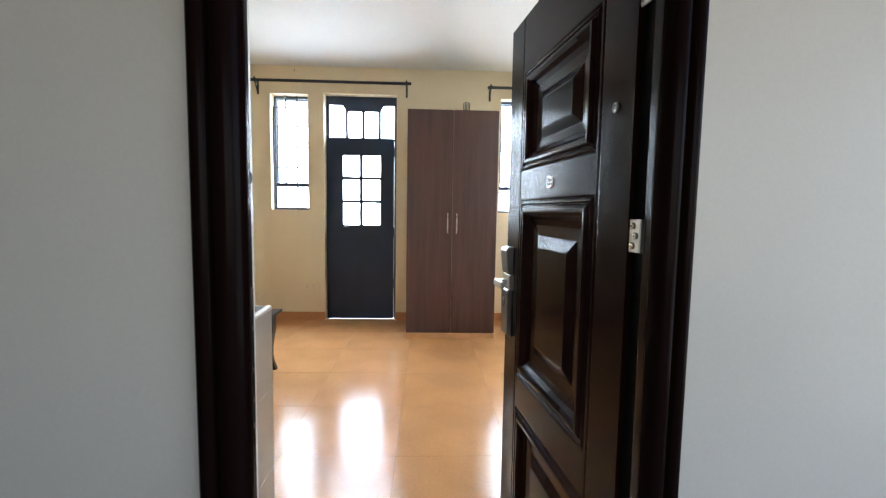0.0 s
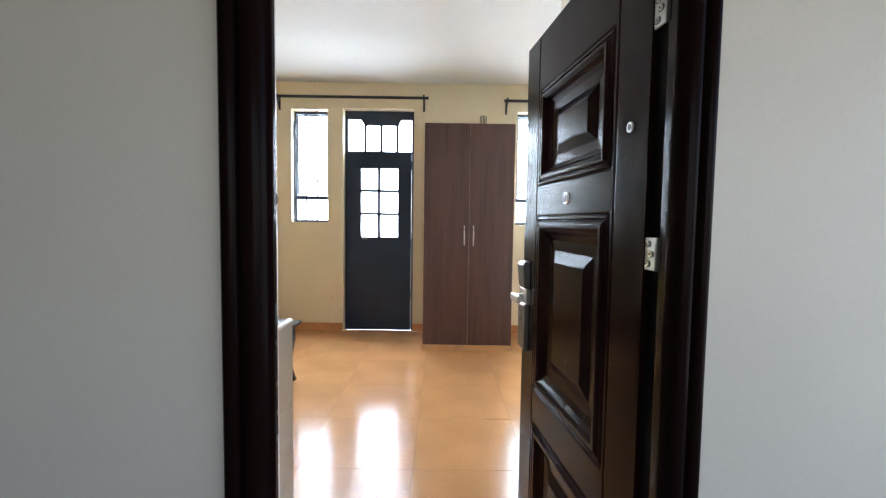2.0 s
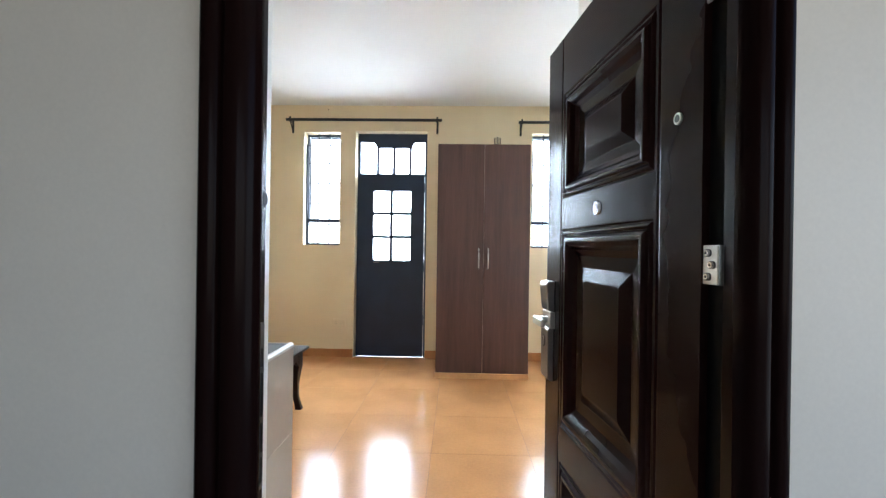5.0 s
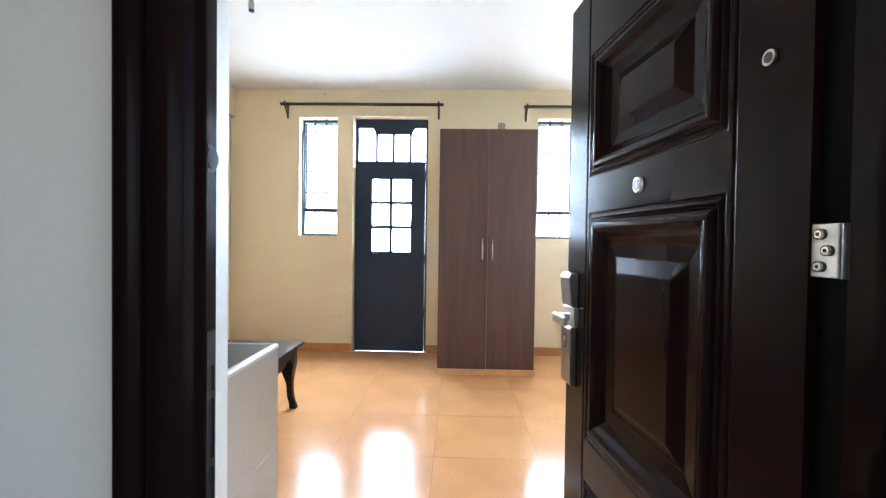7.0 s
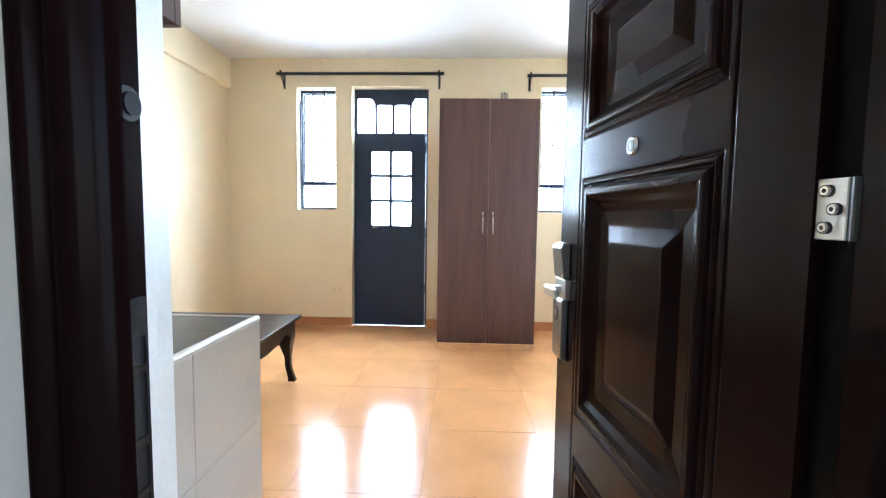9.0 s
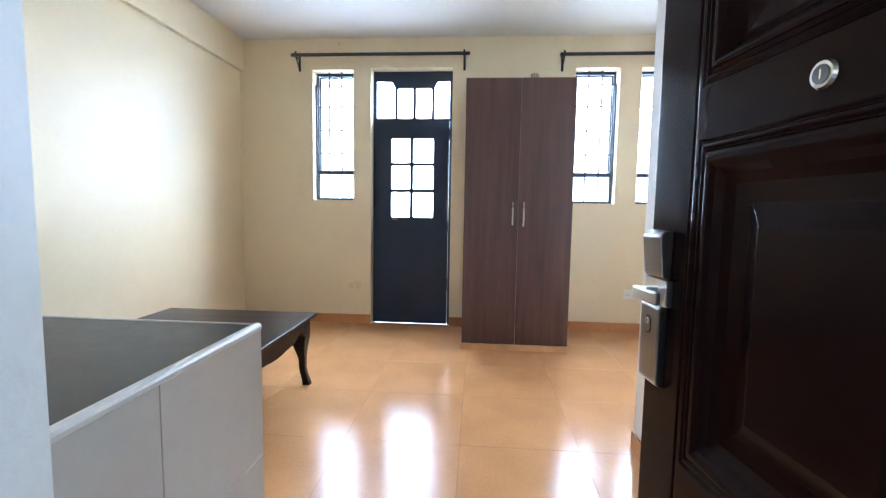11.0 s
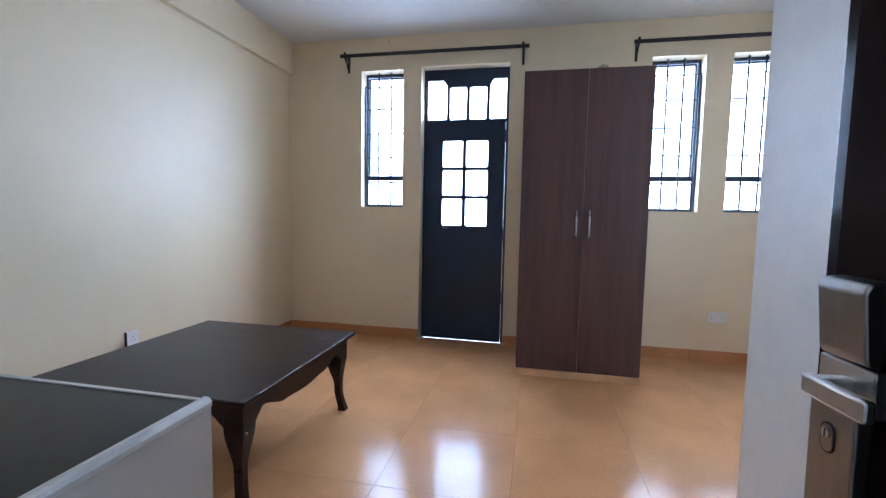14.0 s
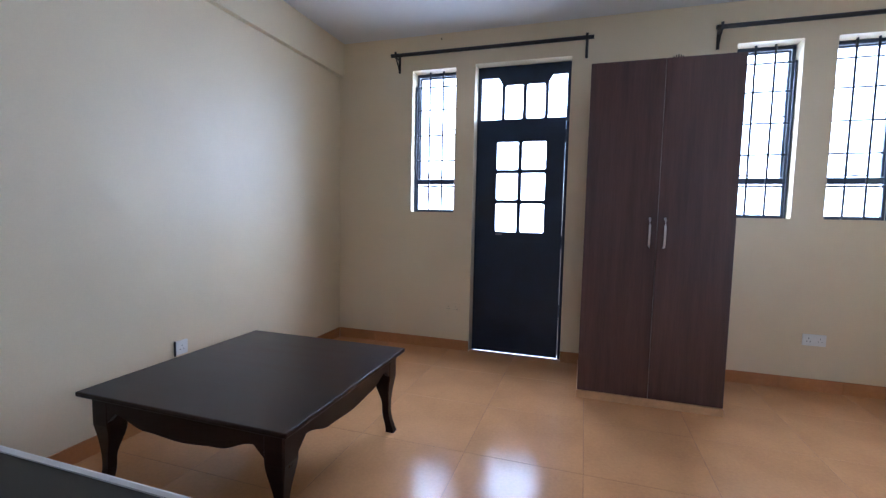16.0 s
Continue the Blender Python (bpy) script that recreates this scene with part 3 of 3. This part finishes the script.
def apron_outline(half):
    """A board with a drooping middle and scooped ends, as (u, z)."""
    pts = [(-half, TZ - 0.023)]
    n = 40
    for i in range(n + 1):
        u = -1 + 2 * i / n
        a = abs(u)
        if a > 0.80:
            z = 0.150 - 0.085 * ((1 - a) / 0.20)
        elif a > 0.42:
            z = 0.065 + 0.045 * (0.5 - 0.5 * math.cos(math.pi * (0.80 - a) / 0.38))
        else:
            z = 0.110 + 0.012 * (0.5 + 0.5 * math.cos(math.pi * a / 0.42))
        pts.append((u * half, TZ - 0.023 - z))
    pts.append((half, TZ - 0.023))
    return pts[::-1]


IN = 0.040
for sgn in (-1, 1):
    y = sgn * (HY - IN)
    part("apron", prism(bmesh.new(), apron_outline(HX - 0.085), "y", min(y, y - sgn * 0.022), max(y, y - sgn * 0.022)), WOOD, table)
    x = sgn * (HX - IN)
    part("apron", prism(bmesh.new(), apron_outline(HY - 0.085), "x", min(x, x - sgn * 0.022), max(x, x - sgn * 0.022)), WOOD, table)


def cabriole(bm, sx, sy):
    """A curved leg: a square block under the top, a tapering shank and a foot that kicks out."""
    h = TZ - 0.022
    rings = []
    for i in range(33):
        t = i / 32
        z = h * (1 - t)
        k = max(0, min(1, (t - 0.26) / 0.40))
        half = 0.046 - 0.026 * (3 * k * k - 2 * k ** 3) + 0.005 * max(0, (t - 0.85) / 0.15) ** 2
        edge = 0.002 - 0.020 * math.sin(math.pi * max(0, min(1, (t - 0.28) / 0.80))) + 0.012 * max(0, (t - 0.70) / 0.30) ** 1.6
        cx, cy = sx * (HX - IN + edge - half), sy * (HY - IN + edge - half)
        ring = []
        for u, v in ((-1, -0.86), (-0.86, -1), (0.86, -1), (1, -0.86), (1, 0.86), (0.86, 1), (-0.86, 1), (-1, 0.86)):
            ring.append(bm.verts.new((cx + u * half, cy + v * half, z)))
        rings.append(ring)
    for a, b in zip(rings, rings[1:]):
        for k in range(8):
            bm.faces.new((a[k], a[(k + 1) % 8], b[(k + 1) % 8], b[k]))
    bm.faces.new(rings[0])
    bm.faces.new(rings[-1])
    bmesh.ops.recalc_face_normals(bm, faces=bm.faces[:])
    return bm


for sx in (-1, 1):
    for sy in (-1, 1):
        part("leg", cabriole(bmesh.new(), sx, sy), WOOD, table)

# ---- kitchen counter and wall cabinet ----
CX1, CY0, CY1, CZ = 0.596, -4.189, -3.515, 0.926
counter = thing("kitchen_counter", pose(0, 0, 0), "white tiled masonry kitchen counter base", "counter")
part("base", box(bmesh.new(), ROOM_X0 + 0.001, CX1 - 0.010, CY0, CY1 - 0.010, 0.0, CZ - 0.014), GROUT, counter)
for y0, y1 in ((-4.188, -3.8325), (-3.8305, CY1)):
    for z0, z1 in ((0.004, 0.322), (0.324, 0.624), (0.626, CZ - 0.014)):
        part("tile", box(bmesh.new(), CX1 - 0.0098, CX1, y0, y1, z0, z1, 0.0008), WHITE_TILE, counter)
x = ROOM_X0 + 0.002
while x < CX1 - 0.012:
    x2 = min(x + 0.298, CX1 - 0.010)
    for z0, z1 in ((0.004, 0.322), (0.324, 0.624), (0.626, CZ - 0.014)):
        part("tile", box(bmesh.new(), x, x2, CY1 - 0.0098, CY1, z0, z1, 0.0008), WHITE_TILE, counter)
    x = x2 + 0.002
worktop = thing("worktop", pose(0, 0, 0), "dark grey worktop with pale metal edge trim", "worktop")
part("slab", box(bmesh.new(), ROOM_X0 + 0.001, CX1 - 0.012, CY0, CY1 - 0.012, CZ - 0.0135, CZ - 0.001), GRANITE, worktop)
bm = bmesh.new()
prism(bm, [(CX1 - 0.013, CZ - 0.0135), (CX1 + 0.001, CZ - 0.0135), (CX1 + 0.0015, CZ - 0.006), (CX1 - 0.001, CZ - 0.0015), (CX1 - 0.006, CZ + 0.001), (CX1 - 0.013, CZ + 0.001)], "y", CY0, CY1)
part("edge_trim", bm, TRIM, worktop)
bm = bmesh.new()
prism(bm, [(CY1 - 0.013, CZ - 0.0135), (CY1 + 0.001, CZ - 0.0135), (CY1 + 0.0015, CZ - 0.006), (CY1 - 0.001, CZ - 0.0015), (CY1 - 0.006, CZ + 0.001), (CY1 - 0.013, CZ + 0.001)], "x", ROOM_X0 + 0.002, CX1 - 0.013)
part("edge_trim", bm, TRIM, worktop)

cabinet = thing("wall_cabinet", pose(0, 0, 0), "dark brown wall cabinet above the counter", "cabinet")
part("body", box(bmesh.new(), -0.60, 0.612, -4.188, -3.882, 1.582, 2.28, 0.0015), BOARD, cabinet)
for a, b in ((-0.60, -0.197), (-0.195, 0.208), (0.210, 0.612)):
    part("door", box(bmesh.new(), a, b, -3.881, -3.862, 1.582, 2.28, 0.0015), BOARD, cabinet)

# ---- sockets, vent, bulb holder, nail ----


def socket(m, gangs, label, face=PLASTIC):
    s = thing("wall_socket", m, label, "socket", "wall sockets")
    w = 0.043 if gangs == 1 else 0.073
    bm = bmesh.new()
    box(bm, -w, w, -0.012, 0.0, -0.043, 0.043, 0.003, 2)
    part("plate", bm, face, s)
    for k in range(gangs):
        cx = 0 if gangs == 1 else (-0.036 + 0.072 * k)
        for dx, dz, hw, hh in ((0, 0.012, 0.002, 0.0045), (-0.011, -0.010, 0.004, 0.0018), (0.011, -0.010, 0.004, 0.0018)):
            part("pin_hole", box(bmesh.new(), cx + dx - hw, cx + dx + hw, -0.0126, -0.0118, dz - hh, dz + hh), BLACK, s)
        part("switch", box(bmesh.new(), cx + (0.016 if k else -0.026), cx + (0.026 if k else -0.016), -0.0145, -0.0118, 0.014, 0.032, 0.001), face, s)
    return s


socket(pose(2.609, 0, 0.384), 2, "white double wall socket low on the wall")
socket(pose(-0.173, 0, 0.390), 2, "cream-painted double wall socket beside the steel door", CREAM)
left_socket = socket(pose(ROOM_X0, -1.848, 0.408, 0, 0, 90), 1, "white wall socket behind the low table")
part("back_box", box(bmesh.new(), -0.047, -0.0432, -0.016, 0.0, -0.046, 0.046, 0.001), DARK_STEEL, left_socket, "grey box edge")

vent = thing("wall_vent", pose(1.597, 0, 2.464), "round white wall vent with dark slots above the wardrobe", "vent")
bm = bmesh.new()
rod(bm, (0, 0, 0), (0, -0.004, 0), 0.062, 32, 0.060)
part("rim", bm, CREAM, vent)
for k in range(-2, 3):
    x = k * 0.0165
    h = math.sqrt(max(0.0, 0.053 ** 2 - x * x))
    bm = bmesh.new()
    plate(bm, rounded(x - 0.0045, x + 0.0045, -h, h, 0.004), [], -0.0055, -0.0035)
    part("slot", bm, BLACK, vent)

bulb = thing("bulb_holder", pose(-0.182, -2.050, ROOM_TOP), "white pendant bulb holder without a bulb on a short cord", "lamp holder")
bm = bmesh.new()
rod(bm, (0, 0, 0), (0, 0, -0.022), 0.045, 24, 0.036)
part("ceiling_rose", bm, PLASTIC, bulb, smooth=False)
bm = bmesh.new()
rod(bm, (0, 0, -0.020), (0.004, 0, -0.145), 0.003, 8)
part("cord", bm, PLASTIC, bulb)
bm = bmesh.new()
rod(bm, (0.004, 0, -0.140), (0.004, 0, -0.165), 0.010, 16, 0.020)
rod(bm, (0.004, 0, -0.165), (0.004, 0, -0.205), 0.020, 16)
part("holder", bm, PLASTIC, bulb)
bm = bmesh.new()
rod(bm, (0.004, 0, -0.2052), (0.004, 0, -0.214), 0.017, 16)
part("contact", bm, BLACK, bulb)

nail = thing("wall_nail", pose(-0.327, 0, 2.812), "small dark nail in the wall above the rod", "nail")
bm = bmesh.new()
rod(bm, (0, 0.0, 0), (0.002, -0.022, 0.004), 0.0035, 8)
part("shank", bm, BLACK, nail)

# ---- floor tiles and tiled skirting ----
floor = setting("floor", box(bmesh.new(), ROOM_X0 - 0.01, ROOM_X1 + 0.01, FRONT_OUT + 0.001, -0.0005, -0.12, -0.0010), GROUT, "glossy orange-beige tiled floor")
JX, JY, T, GAP = 0.409, -2.305, 0.6, 0.0015
cache = {}


def tile_mesh(w, d):
    key = (round(w, 4), round(d, 4))
    if key not in cache:
        bm = bmesh.new()
        box(bm, -w / 2, w / 2, -d / 2, d / 2, -0.008, 0.0, 0.0006)
        cache[key] = mesh("tile", bm, TILE)
    return cache[key]


rng = random.Random(4)
i0 = math.floor((ROOM_X0 - JX) / T)
j0 = math.floor((FRONT_OUT - JY) / T)
for i in range(i0, i0 + 9):
    for j in range(j0, j0 + 9):
        x0, x1 = max(ROOM_X0, JX + i * T + GAP), min(ROOM_X1, JX + (i + 1) * T - GAP)
        y0, y1 = max(FRONT_OUT + 0.01, JY + j * T + GAP), min(-0.001, JY + (j + 1) * T - GAP)
        if x1 - x0 < 0.02 or y1 - y0 < 0.02:
            continue
        ob = new("tile", tile_mesh(x1 - x0, y1 - y0))
        ob.location = ((x0 + x1) / 2, (y0 + y1) / 2, rng.uniform(-0.0003, 0.0))
        ob.rotation_euler = (rng.uniform(-0.0006, 0.0006), rng.uniform(-0.0006, 0.0006), 0)
        ob.parent = floor

part("tile", box(bmesh.new(), -0.009, 0.805, 0.0, 0.052, -0.010, 0.0, 0.001), TILE, floor)
setting("door_sill", box(bmesh.new(), -0.009, 0.805, 0.0, 0.30, -0.12, -0.035), CEMENT, "cement sill outside the steel door")
baseboard = tagged(new("baseboard"), "orange-brown tiled skirting along the walls", "baseboard", kind="structure")


def skirting(a, b, axis, at, side):
    """Skirting tiles from a to b along the axis, standing out from a wall face at 'at' to the given side."""
    u = a
    while u < b - 0.01:
        v = min(u + 0.40, b)
        lo, hi = (at, at + side * 0.010) if side > 0 else (at + side * 0.010, at)
        bm = bmesh.new()
        if axis == "x":
            box(bm, u + 0.0008, v - 0.0008, lo, hi, 0.0, 0.092, 0.0015)
        else:
            box(bm, lo, hi, u + 0.0008, v - 0.0008, 0.0, 0.092, 0.0015)
        part("tile", bm, SKIRT, baseboard)
        u = v


skirting(ROOM_X0 + 0.010, -0.012, "x", 0.0, -1)
skirting(0.808, ROOM_X1, "x", 0.0, -1)
skirting(CY1 + 0.002, -0.010, "y", ROOM_X0, 1)
skirting(-4.18, -2.250, "y", 1.880, -1)
skirting(1.870, ROOM_X1, "x", -2.250, 1)
